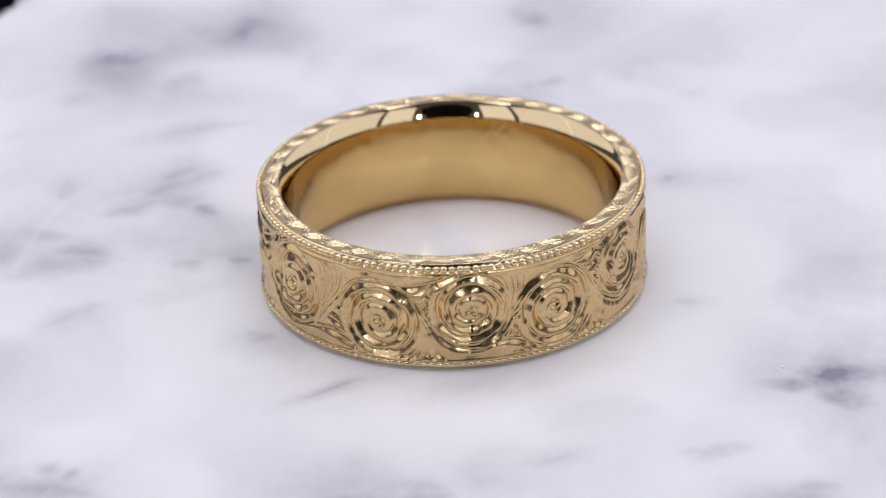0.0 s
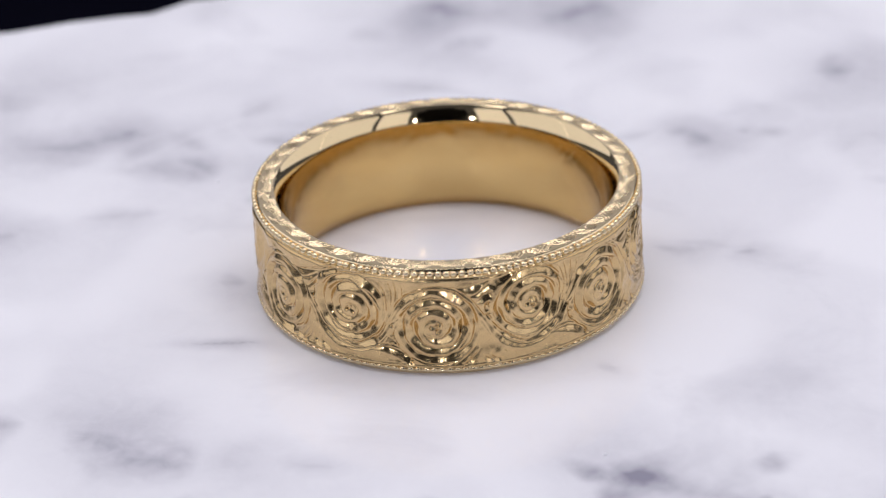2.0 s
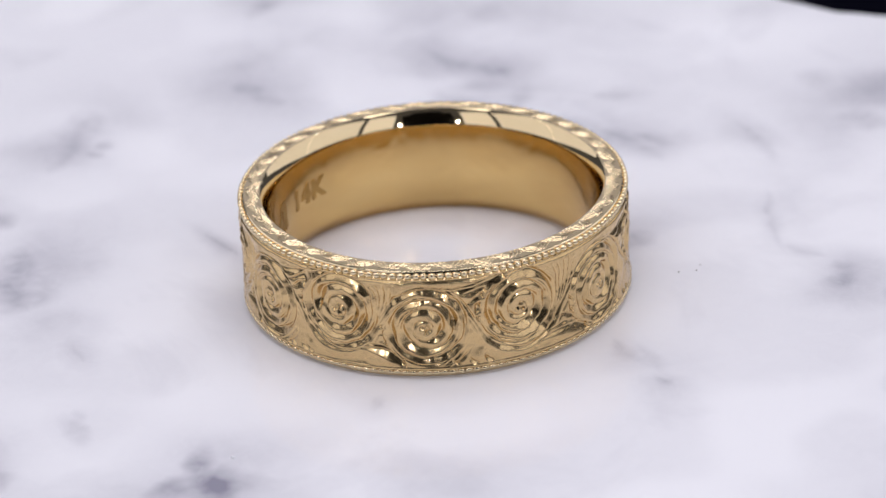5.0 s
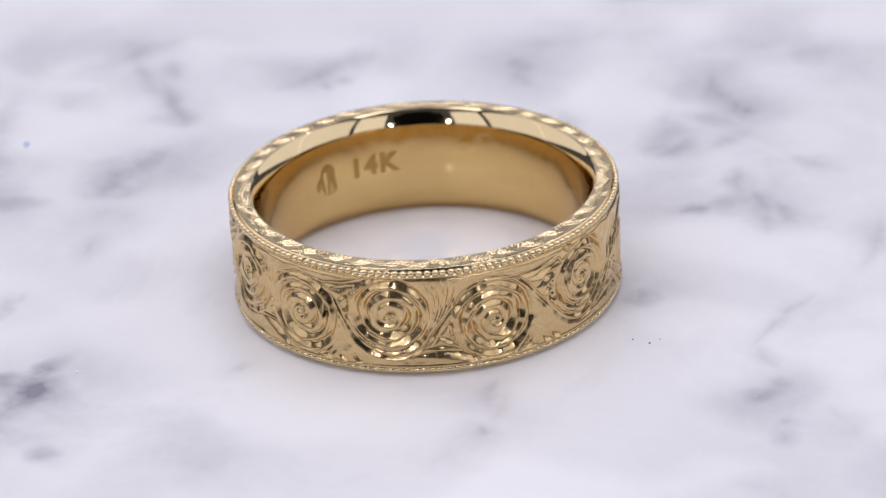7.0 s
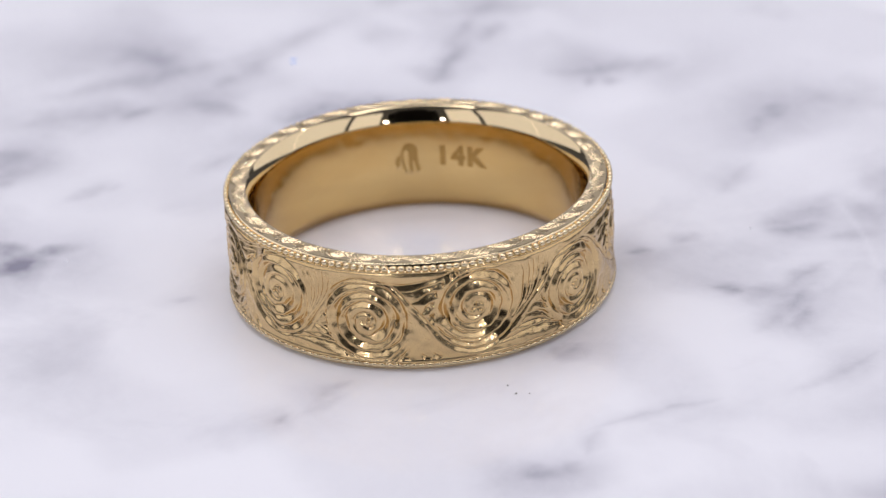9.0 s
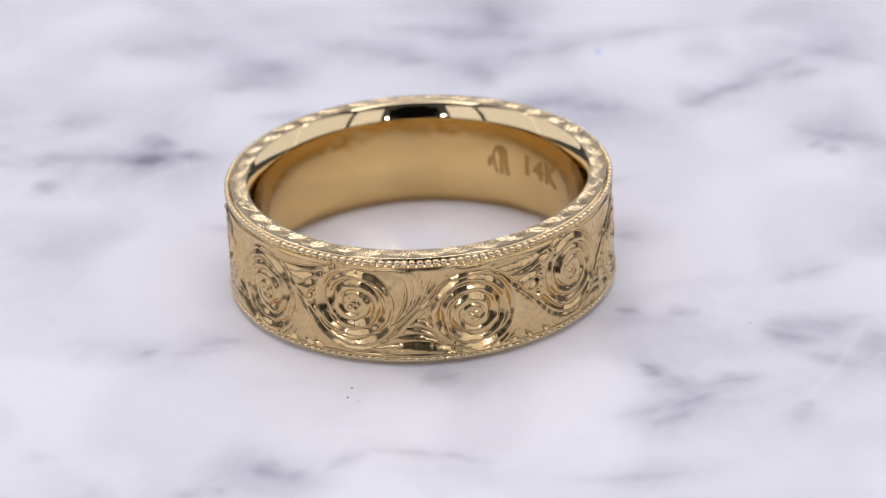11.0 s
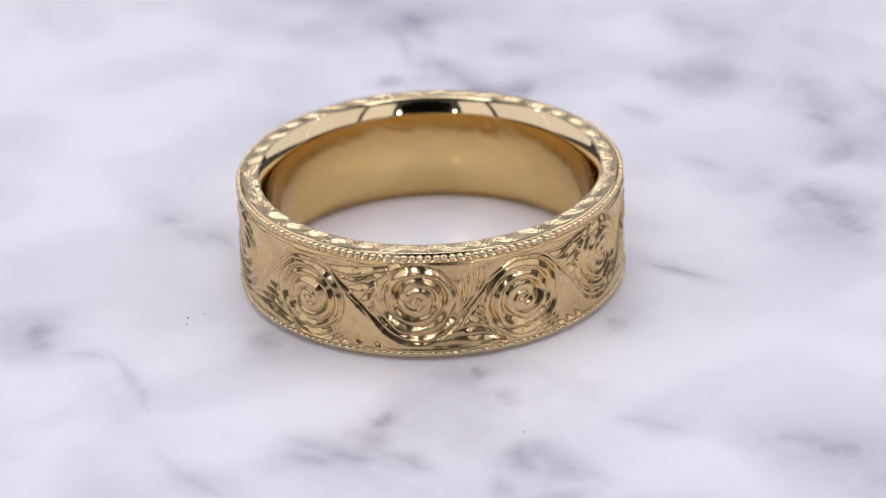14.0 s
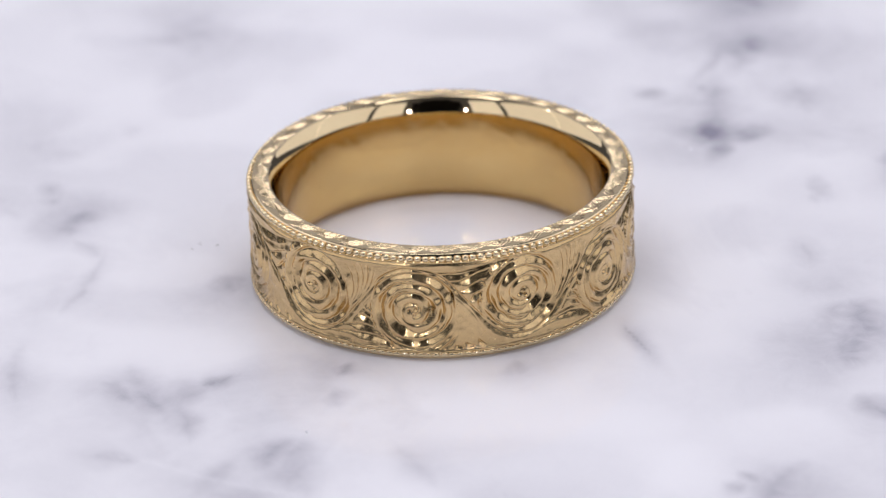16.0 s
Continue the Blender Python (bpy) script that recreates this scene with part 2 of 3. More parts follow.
vein(-13.1, 15.5, -29.4, 4.3, 1.41, 0.16)
vein(15.1, -33.7, -6.7, -34.6, 2.62, 0.18)
vein(-16.2, -2.2, -25.6, 5.4, 2.15, 0.15)
vein(-0.7, 21.3, -16.8, 20.1, 1.38, 0.15)
vein(-15.7, -36.3, -14.5, -25.7, 3.05, 0.18)
vein(-25.0, 5.8, -10.4, 5.7, 1.70, 0.15)
vein(-29.9, -6.2, -25.0, 7.2, 2.03, 0.14)
vein(-12.3, 14.5, -27.5, 8.2, 1.35, 0.14)
CRACK = (-21.3, 13.6, -24.1, 1.8)
EDGE_TURN = radians(149.8)


def vein_density(x, y):
    """How grey the marble is at slab points, in millimetres."""
    n1, n2, n3, n4 = noise_field(11, 3.2), noise_field(12, 3.2), noise_field(13, 0.9), noise_field(14, 0.9)
    wx = x + 0.55 * n1(x, y) + 0.14 * n3(x, y)
    wy = y + 0.55 * n2(x, y) + 0.14 * n4(x, y)
    streak, patch = noise_field(15, 1.3), noise_field(16, 4.5)
    total, haze = np.zeros_like(x), np.zeros_like(x)
    for x0, y0, x1, y1, width, strength in VEINS:
        dx, dy = x1 - x0, y1 - y0
        length = math.hypot(dx, dy) + 1e-6
        ux, uy = dx / length, dy / length
        cx, cy = (x0 + x1) / 2, (y0 + y1) / 2
        a = (wx - cx) * ux + (wy - cy) * uy
        b = -(wx - cx) * uy + (wy - cy) * ux
        half = length / 2
        along = np.exp(-(np.abs(a) / (half * 0.95 + width * 0.4)) ** 3)
        taper = 1.85 * width * (0.55 + 0.6 * np.clip(1 - np.abs(a) / (half + width), 0, 1))
        across = np.exp(-np.abs(b / taper) ** 1.25)
        halo = 0.64 * strength * np.exp(-(a / (half + 2.6 * width)) ** 2 - (b / (3.9 * width)) ** 2)
        haze = np.maximum(haze, halo)
        total = np.maximum(total, 0.90 * strength * along * across) + 0.25 * strength * along * across * (total > 0)
    # one pale healed crack
    ax, ay, bx, by = CRACK
    length = math.hypot(bx - ax, by - ay)
    a = ((x - ax) * (bx - ax) + (y - ay) * (by - ay)) / length
    b = ((x - ax) * (by - ay) - (y - ay) * (bx - ax)) / length + 0.25 * n1(x, y)
    crack = 0.28 * np.exp(-(b / 0.16) ** 2) * smooth01(a) * smooth01(length - a)
    rough = 0.90 + 0.16 * streak(wx, wy) + 0.10 * n3(x * 2, y * 2)
    soft = 0.11 * smooth01(0.5 + patch(wx, wy))
    return np.clip(np.maximum(total * rough, haze * (0.9 + 0.4 * patch(wx, wy))), 0, 1) * (1 - crack) + soft * (1 - crack)


def marble_slab():
    fine = np.arange(-48, 48.01, 0.22)
    s = np.concatenate([np.arange(-85, -48, 2.0), fine, np.arange(50, 85.1, 2.0)])
    n = np.concatenate([np.arange(-85, -48, 2.0), np.arange(-48, 44.01, 0.22)])
    N, S = np.meshgrid(n, s, indexing="ij")
    wave, wave2 = noise_field(21, 9.0), noise_field(22, 2.6)
    # the broken edge wanders by some millimetres
    along = (-60, -18, -13, -8.5, -3, 0, 3.6, 9, 12, 16, 60)
    reach = (47.5, 44.8, 43.3, 42.7, 43.9, 43.5, 44.6, 45.5, 46.4, 46.7, 48.0)
    line = np.interp(s, along, reach) + 0.25 * wave(s, 0 * s) * (np.abs(s) > 20) + 0.08 * wave2(s, 0 * s)
    N2 = N + (line[None] - 44) * smooth01((N - 26) / 18)
    c, d = math.cos(EDGE_TURN), math.sin(EDGE_TURN)
    # n points to the broken edge, s runs along it, 90 degrees on
    X, Y = N2 * c - S * d, N2 * d + S * c
    chip = noise_field(23, 1.4)
    Z = -0.9 * smooth01((N - 42.6) / 1.4) ** 2 * (0.7 + 0.5 * chip(X, Y))
    grey = vein_density(X, Y)
    nu, nv = N.shape
    verts = np.stack([X, Y, Z], -1).reshape(-1, 3)
    faces = grid_faces(nu, nv, False)
    ring_ids = ([i * nv for i in range(nu)] + [(nu - 1) * nv + j for j in range(1, nv)]
                + [i * nv + nv - 1 for i in range(nu - 2, -1, -1)] + [j for j in range(nv - 2, 0, -1)])
    rim = verts[ring_ids]
    drops = []
    for depth, out in ((0.9, 0.35), (3.5, 0.7), (8.0, 0.5), (12.0, -0.3)):
        rough = 0.35 * chip(rim[:, 0] * 1.3 + depth, rim[:, 1] * 1.3)
        flat = rim[:, :2] / np.linalg.norm(rim[:, :2], axis=1)[:, None]
        drops.append(np.column_stack([rim[:, :2] + flat * (out + rough)[:, None], np.full(len(rim), -depth) + np.minimum(rim[:, 2], 0) * (depth < 2)]))
    m, base, total = len(ring_ids), len(verts), len(verts)
    prev = ring_ids
    for k in range(4):
        cur = [total + k * m + i for i in range(m)]
        faces += [(prev[i], prev[(i + 1) % m], cur[(i + 1) % m], cur[i]) for i in range(m)]
        prev = cur
    faces.append(tuple(prev[::-1]))
    verts = np.concatenate([verts] + drops) * MM
    ob = mesh_object("marble_slab", verts.tolist(), faces, marble)
    att = ob.data.attributes.new("vein", "FLOAT", "POINT")
    values = np.concatenate([grey.ravel()] + [np.tile(grey.ravel()[ring_ids], 4)]).astype(np.float32)
    att.data.foreach_set("value", values)
    return tagged(ob, "polished white marble slab with soft grey veins and a broken edge", "marble slab")


slab = marble_slab()

# ---- the ring ----
ring = tagged(new("engraved_ring"), "yellow gold band ring with engraved scrolls and beaded edges on marble", "ring")
TAU = 2 * math.pi
TURNS = np.linspace(0, TAU, 2640, endpoint=False)
H = HZ / R             # band width in outer radii

# scroll centres round the band, in degrees, and their heights; hand 1 winds up from below, -1 down from above
SCROLLS = []


def scroll(degrees, height, hand, turn):
    SCROLLS.append((radians(degrees), height, hand, turn))


scroll(20.6, 0.334, 1, 8)
scroll(50.9, 0.264, -1, -6)
scroll(82.6, 0.324, 1, 12)
scroll(117.4, 0.262, -1, 0)
scroll(151.3, 0.330, 1, -14)
scroll(183.0, 0.272, -1, 6)
scroll(215.0, 0.330, 1, 4)
scroll(247.1, 0.255, -1, -10)
scroll(273.9, 0.330, 1, 10)
scroll(299.4, 0.266, -1, -4)
scroll(327.2, 0.350, 1, 0)
scroll(352.8, 0.278, -1, 9)

BAND_LOW, BAND_HIGH = 0.052, H - 0.040
LEVELS = np.linspace(BAND_LOW, BAND_HIGH, 190)


class Engraving:
    """Depth of the graver's cuts over the unrolled band, in outer radii."""

    def __init__(self):
        self.depth = np.zeros((len(TURNS), len(LEVELS)))
        self.step = TURNS[1]
        self.rise = LEVELS[1] - LEVELS[0]

    def groove(self, points, half, steep=0.42, skew=0.3):
        """One cut along a line of (turn, height); half: its half width from start to end; skew: which wall is the steep one."""
        p = np.asarray(points, float)
        run = np.concatenate([[0], np.cumsum(np.hypot(*np.diff(p, axis=0).T))])
        n = max(8, int(run[-1] / 0.0045))
        at = np.linspace(0, run[-1], n)
        p = np.stack([np.interp(at, run, p[:, 0]), np.interp(at, run, p[:, 1])], -1)
        w = 1.3 * np.interp(np.linspace(0, 1, n), np.linspace(0, 1, len(half)), half)
        way = np.gradient(p, axis=0)
        way /= np.linalg.norm(way, axis=1)[:, None] + 1e-9
        pad = w.max() * 1.15
        i0, i1 = int((p[:, 0].min() - pad) / self.step) - 1, int((p[:, 0].max() + pad) / self.step) + 2
        j0 = max(0, int((p[:, 1].min() - pad - BAND_LOW) / self.rise))
        j1 = min(len(LEVELS), int((p[:, 1].max() + pad - BAND_LOW) / self.rise) + 2)
        if j1 <= j0:
            return
        columns = np.arange(i0, i1)
        gx, gy = np.meshgrid(columns * self.step, LEVELS[j0:j1], indexing="ij")
        best = np.full(gx.shape, 9.0)
        near = np.zeros(gx.shape, int)
        for k in range(n):
            d = (gx - p[k, 0]) ** 2 + (gy - p[k, 1]) ** 2
            closer = d < best
            best[closer] = d[closer]
            near[closer] = k
        away = np.sqrt(best)
        side = np.sign(way[near, 0] * (gy - p[near, 1]) - way[near, 1] * (gx - p[near, 0]))
        v = side * away / w[near]
        # the graver was held so that the wall towards the foot is the long one
        low = np.clip(skew * 0.5 + 0.58 * way[near, 0], -0.7, 0.7)
        f = np.clip(np.where(v < low, (v + 1) / (1 + low), (1 - v) / (1 - low)), 0, 1)
        cut = w[near] * steep * (0.7 * f + 0.3 * f * f * (3 - 2 * f))
        rows = columns % len(TURNS)
        self.depth[rows, j0:j1] = np.maximum(self.depth[rows, j0:j1], cut)


def bow(p, q, sag, n=14):
    """A line from p to q that bows to its left by sag of its length."""
    p, q = np.array(p), np.array(q)
    t = np.linspace(0, 1, n)[:, None]
    left = np.array([p[1] - q[1], q[0] - p[0]])
    return p + (q - p) * t + left * (4 * sag * t * (1 - t))


def engrave_scrolls():
    """A running vine: its stem swings under the high scrolls and over the low ones, with lobes and fronds in the gaps."""
    e = Engraving()
    rnd = random.Random(7)

    def jitter(x):
        return rnd.uniform(-x, x)

    for k, (a0, z0, hand, turn) in enumerate(SCROLLS):
        before = SCROLLS[k - 1]
        gap = (a0 - before[0]) % TAU
        lift = hand * (before[1] - z0)

        def local(points):
            p = np.asarray(points, float)
            return np.stack([a0 + p[:, 0], z0 + hand * p[:, 1]], -1)

        def groove(points, half, steep=0.42, skew=0.3):
            e.groove(local(points), half, steep, skew * hand)

        # the scroll, cut inwards in strokes that swell and thin out
        pitch = 0.0525 * (1 + jitter(0.05))
        start = 168 + turn
        end = 270 + (0.205 - 0.020) / pitch * 360
        th = np.arange(start, end, 3.0)
        r = 0.205 - pitch * (th - 270) / 360
        wobble = 1 + 0.02 * np.sin(np.radians(th) * 1.7 + k)
        line = np.stack([1.03 * r * wobble * np.cos(np.radians(th)), r * np.sin(np.radians(th))], -1)
        swell = 0.0150 + 0.0045 * np.sin(np.radians(2 * th - 40 + turn * 4)) + 0.002 * np.sin(np.radians(th * 3.7 + 50 * k))
        swell *= 1 + 0.16 * np.sin(np.radians(th * 7.3 + 90 * k)) * np.sin(np.radians(th * 1.9))
        swell *= np.clip((end - th) / 200, 0.45, 1) * np.clip((th - start) / 90, 0.35, 1)
        groove(line, 1.15 * swell, 0.64, 0.10)
        # bright cuts on the outer edge of some turns
        for t0, t1 in ((230, 335), (400, 500), (545, 640), (700, 780), (900, 985)):
            t = np.arange(t0 + turn + jitter(15), t1 + turn + jitter(15), 4.0)
            rr = 0.205 - pitch * (t - 270) / 360 + 0.024
            groove(np.stack([1.03 * rr * np.cos(np.radians(t)), rr * np.sin(np.radians(t))], -1), (0.002, 0.0055, 0.005, 0.002), 0.95, -0.3)
        # the eye
        for ang in (30, 150, 265):
            t = radians(ang + turn)
            groove([(0.004 * math.cos(t), 0.004 * math.sin(t)), (0.021 * math.cos(t + 0.7), 0.021 * math.sin(t + 0.7))], (0.006, 0.010), 0.9, 0.2)

        # the stem: round the last scroll, straight across, then below this one
        c0 = np.array([-gap, lift])
        span = math.hypot(gap, lift)
        rs = min(0.236, 0.465 * span)
        tilt = math.atan2(-lift, gap)
        lean = tilt + math.acos(2 * rs / span)
        arc0 = np.linspace(radians(98), lean, 16)
        arc1 = np.linspace(lean + math.pi, radians(292), 22)
        stem = np.concatenate([c0 + rs * np.stack([np.cos(arc0), np.sin(arc0)], -1), rs * np.stack([np.cos(arc1), np.sin(arc1)], -1)])
        groove(stem, (0.006, 0.011, 0.013, 0.012, 0.015, 0.012, 0.006), 0.62, 0.35)
        run = np.concatenate([[0], np.cumsum(np.hypot(*np.diff(stem, axis=0).T))])

        def on_stem(f):
            return np.array([np.interp(f * run[-1], run, stem[:, 0]), np.interp(f * run[-1], run, stem[:, 1])])

        # broad lobes between the stem and this scroll, round ends against the scroll
        edge = (BAND_HIGH - 0.022 - z0) if hand > 0 else (z0 - BAND_LOW - 0.030)
        lobes = ((0.02, 110, 0.026), (0.14, 124, 0.030), (0.25, 138, 0.029), (0.35, 153, 0.026), (0.44, 168, 0.022), (0.53, 184, 0.018))
        for i, (f, ang, half) in enumerate(lobes):
            if hand < 0 and i == 0:
                continue
            p = on_stem(f + jitter(0.02)) + np.array([0.012, 0.008])
            t = radians(ang + jitter(4))
            q = np.array([0.222 * math.cos(t) - 0.012, 0.222 * math.sin(t)])
            p[1], q[1] = min(p[1], edge), min(q[1], edge)
            half *= (0.82 if hand > 0 else 0.72) * (1 + jitter(0.12)) * min(1.0, gap / 0.5)
            groove(bow(p, q, -0.10 + jitter(0.03)), (0.004, half * 0.45, half * 0.85, half, half * 0.75), 0.58, 0.2 * hand)
            # a nick before the lobe's round end
            groove(bow(q + (0.012, -0.014), q + (0.016, 0.014), 0.25), (0.006, 0.011, 0.006), 1.1, 0.1)

        # outside the stem: fronds that spring from it beside a high scroll, tufts along the edge beside a low one
        low_edge = (z0 - BAND_LOW - 0.020) if hand > 0 else (BAND_HIGH - 0.020 - z0)
        if hand < 0:
            tip = on_stem(0.64)
            for i in range(5):
                p = on_stem(0.45 - 0.03 * i) + np.array([-0.016 - 0.007 * i, -0.004])
                q = np.array([tip[0] - 0.014 - 0.037 * i + jitter(0.005), -low_edge + 0.006 * i + (0.03 if i == 0 else 0.0)])
                groove(bow(p, q, 0.10 + 0.02 * i + jitter(0.02)), (0.004, 0.010, 0.016, 0.013, 0.004), 0.66, 0.2)
                groove(bow(p + (0.012, 0.0), q + (0.016, 0.004), 0.10 + 0.02 * i), (0.002, 0.004, 0.005, 0.002), 1.0, -0.2)
            # strokes beside the stem, on the scroll's side
            for i in range(3):
                p, q = on_stem(0.66 - 0.05 * i), on_stem(0.34 - 0.05 * i)
                off = np.array([0.017 + 0.016 * i, 0.006])
                groove(bow(p + off, q + off, 0.03), (0.004, 0.009, 0.008, 0.003), 0.5, 0.3)
        else:
            for i in range(3):
                x = -gap * 0.66 + gap * 0.16 * i + jitter(0.04)
                high = 0.022 + 0.016 * (2 - abs(i - 1.5)) + jitter(0.012)
                groove(bow((x + 0.02, -low_edge), (x - 0.015 + jitter(0.01), -low_edge + high), 0.2), (0.009, 0.011, 0.003), 0.8, 0.3)
            p, q = on_stem(0.60), on_stem(0.36)
            groove(bow(p + (-0.020, -0.012), q + (-0.022, -0.006), -0.04), (0.003, 0.009, 0.003), 0.45, -0.3)
            # concentric echoes below the last scroll's flank
            for i in range(2):
                t = np.radians(np.linspace(-28, -66, 10))
                groove(c0 + (0.222 + 0.028 * i) * np.stack([np.cos(t), np.sin(t)], -1), (0.003, 0.011, 0.010, 0.003), 0.5, 0.3)
    return e.depth


def revolve(name, rows, mat, parent, label="", turns=None):
    """A surface of revolution; rows of (r, z) in outer radii."""
    t = TURNS[::4] if turns is None else turns
    rows = np.array(rows)
    c, s = np.cos(t)[:, None], np.sin(t)[:, None]
    verts = np.stack([c * rows[None, :, 0], s * rows[None, :, 0], np.broadcast_to(rows[None, :, 1], (len(t), len(rows)))], -1)
    return mesh_object(name, (verts.reshape(-1, 3) * R).tolist(), grid_faces(len(t), len(rows), True), mat, parent, label)


def bore_profile():
    """Radius by depth below the rim: a polished bevel, a soft edge, then the wall, which swells a little towards its middle."""
    depth = np.linspace(0, H / 2, 300)
    lean = np.radians(np.interp(depth, (0, 0.010, 0.066, 0.084, 0.16, H / 2), (46, 40, 24, 7, 5, 0)))
    return depth, 0.882 - np.concatenate([[0], np.cumsum(np.tan(lean[:-1]) * np.diff(depth))])


BORE_DEPTH, BORE_RADIUS = bore_profile()


def bore_radius(z):
    return float(np.interp(min(z, H - z), BORE_DEPTH, BORE_RADIUS))


def outer_band():
    A, Z = np.meshgrid(TURNS, LEVELS, indexing="ij")
    edge = np.minimum(Z - BAND_LOW, BAND_HIGH - Z)
    d = engrave_scrolls() * smooth01((edge - 0.003) / 0.011)
    # a fine line beside each row of beads
    d = np.maximum(d, 0.0045 * np.exp(-((edge - 0.007) / 0.007) ** 2) * (Z > 0.3))
    # lands between the cuts are rounded over by hand
    for _ in range(2):
        d = 0.5 * d + 0.125 * (np.roll(d, 1, 0) + np.roll(d, -1, 0)) + 0.125 * (np.pad(d, ((0, 0), (1, 0)))[:, :-1] + np.pad(d, ((0, 0), (0, 1)))[:, 1:])
    dent, dent2 = noise_field(51, 0.075), noise_field(52, 0.026)
    ground = 0.0060 * dent(A, Z) + 0.0014 * dent2(A, Z)
    rad = 0.999 - 1.2 * d + ground * smooth01((edge - 0.004) / 0.03)
    # the upper edge is eased towards the beads
    rad = rad - 0.0038 * smooth01((0.020 - (BAND_HIGH - Z)) / 0.020)
    # the foot stands proud, its slope catching the light from above
    rad = rad + 0.003 * smooth01((0.068 - Z) / 0.010)
    verts = np.stack([np.cos(A) * rad, np.sin(A) * rad, Z], -1).reshape(-1, 3) * R
    ob = mesh_object("engraved_band", verts.tolist(), grid_faces(len(TURNS), len(LEVELS), True), gold_cut, ring,
                     "gold outer band engraved with running scrolls and leaves")
    ob.data.attributes.new("cut", "FLOAT", "POINT").data.foreach_set("value", (d * 40).ravel().astype(np.float32))


def rim_cuts(A, W):
    """Sheaves of short curved strokes that lean one way, then the other, over the rim's width W."""
    rnd = random.Random(19)
    depth = np.zeros(A.shape)
    sheaves = 38
    for k in range(sheaves):
        mid = TAU * (k + 0.5 + rnd.uniform(-0.08, 0.08)) / sheaves
        cols = np.abs((A[:, 0] - mid + math.pi) % TAU - math.pi) < 0.17
        u = ((A[cols] - mid + math.pi) % TAU - math.pi) * 0.925
        w = (W[cols] - 0.5) * 0.086
        for half in (0, 1):
            way = 1 if half else -1
            for i in range(4):
                x0 = way * (0.008 + 0.0205 * i) + rnd.uniform(-0.003, 0.003)
                slope = way * (1.25 - 0.12 * i) * (1 if k % 2 else 0.85)
                bend = u - x0 - slope * (w + 0.02 * way) - way * 9 * (w + 0.005) ** 2
                reach = 0.040 - 0.003 * abs(i - 1.2)
                shift = 0.006 * (1 if (k + half) % 2 else -1)
                width = 0.0072 * np.clip(1 - ((w - shift) / reach) ** 2, 0, 1) ** 0.5 + 1e-5
                f = np.clip(1 - np.abs(bend) / (width * 1.35), 0, 1)
                depth[cols] = np.maximum(depth[cols], width * 1.05 * (0.5 * f + 0.5 * f * f * (3 - 2 * f)))
    return depth


def rim_face(name, z, side, label):
    rs = np.linspace(0.882, 0.968, 30)
    turns = TURNS if side > 0 else TURNS[::4]
    A, Q = np.meshgrid(turns, rs, indexing="ij")
    w = (Q - 0.882) / 0.086
    vary = noise_field(41, 0.05)
    d = 0.0008 * vary(A, Q)
    if side > 0:
        d = d + rim_cuts(A, w)
    d = d * smooth01(np.minimum(w, 1 - w) / 0.10)
    # the rim falls a little towards both edges
    Z = z - side * (d + 0.002 * w ** 4)
    verts = np.stack([np.cos(A) * Q, np.sin(A) * Q, Z], -1).reshape(-1, 3) * R
    ob = mesh_object(name, verts.tolist(), grid_faces(len(turns), len(rs), True), gold_rim_lit, ring, label)
    ob.data.attributes.new("cut", "FLOAT", "POINT").data.foreach_set("value", (d * 40).ravel().astype(np.float32))


def ring_body():
    outer_band()
    rim_face("rim_face", H, 1, "gold rim engraved with small leaf cuts")
    rim_face("rim_face", 0.0, -1, "gold rim engraved with small leaf cuts")
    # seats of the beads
    revolve("bead_seat", [(0.994, H - 0.040), (0.988, H - 0.037), (0.980, H - 0.028), (0.978, H - 0.018), (0.974, H - 0.009), (0.968, H - 0.004)], gold_bead_lit, ring)
    revolve("bead_seat", [(1.001, 0.052), (0.990, 0.049), (0.982, 0.042), (0.982, 0.028), (0.979, 0.010), (0.968, 0.0)], gold_bead_lit, ring)
    bevel = [(bore_radius(z), z) for z in np.linspace(H, H - 0.082, 30)]
    revolve("inner_bevel", bevel, gold_polish_lit, ring, "mirror-polished gold bevel inside the rim", TURNS[::3])
    revolve("inner_bevel", [(r, H - z) for r, z in bevel], gold_satin, ring, "satin gold bevel inside the foot", TURNS[::3])
    bore = [(bore_radius(z), z) for z in np.linspace(0.082, H - 0.082, 40)]
    revolve("bore", bore, gold_satin, ring, "satin gold inner wall", TURNS[::3])


ring_body()


def bead_mesh(name, size):
    bm = bmesh.new()
    bmesh.ops.create_icosphere(bm, subdivisions=2, radius=size * R)
    for f in bm.faces:
        f.smooth = True
    me = bpy.data.meshes.new(name)
    bm.to_mesh(me)
    bm.free()
    me.materials.append(gold_bead_lit)
    return me


def bead_row(mesh, edge, radius, height, wide):
    """Tiny beads side by side round the ring, each raised by hand and a little uneven."""
    count = 158
    for i in range(count):
        a = TAU * (i + 0.08 * random.uniform(-1, 1)) / count
        ob = new("bead", mesh)
        ob.parent = edge
        ob.location = (radius * R * math.cos(a), radius * R * math.sin(a), height * R)
        ob.rotation_euler = (0, 0, a)
        ob.scale = (1.0, wide * random.uniform(0.94, 1.04), random.uniform(0.94, 1.06))


def milgrain():
    me = bead_mesh("bead", 0.0144)
    top = revolve("beaded_edge", [(0.9795, H - 0.027), (0.979, H - 0.019), (0.975, H - 0.009)], gold_bead_lit, ring, "row of tiny gold beads under the rim")
    bead_row(me, top, 0.9865, H - 0.0215, 1.28)
    foot = revolve("beaded_edge", [(0.983, 0.043), (0.984, 0.036), (0.983, 0.029)], gold_bead_lit, ring, "row of tiny gold beads along the foot")
    bead_row(me, foot, 0.993, 0.0365, 1.36)


milgrain()


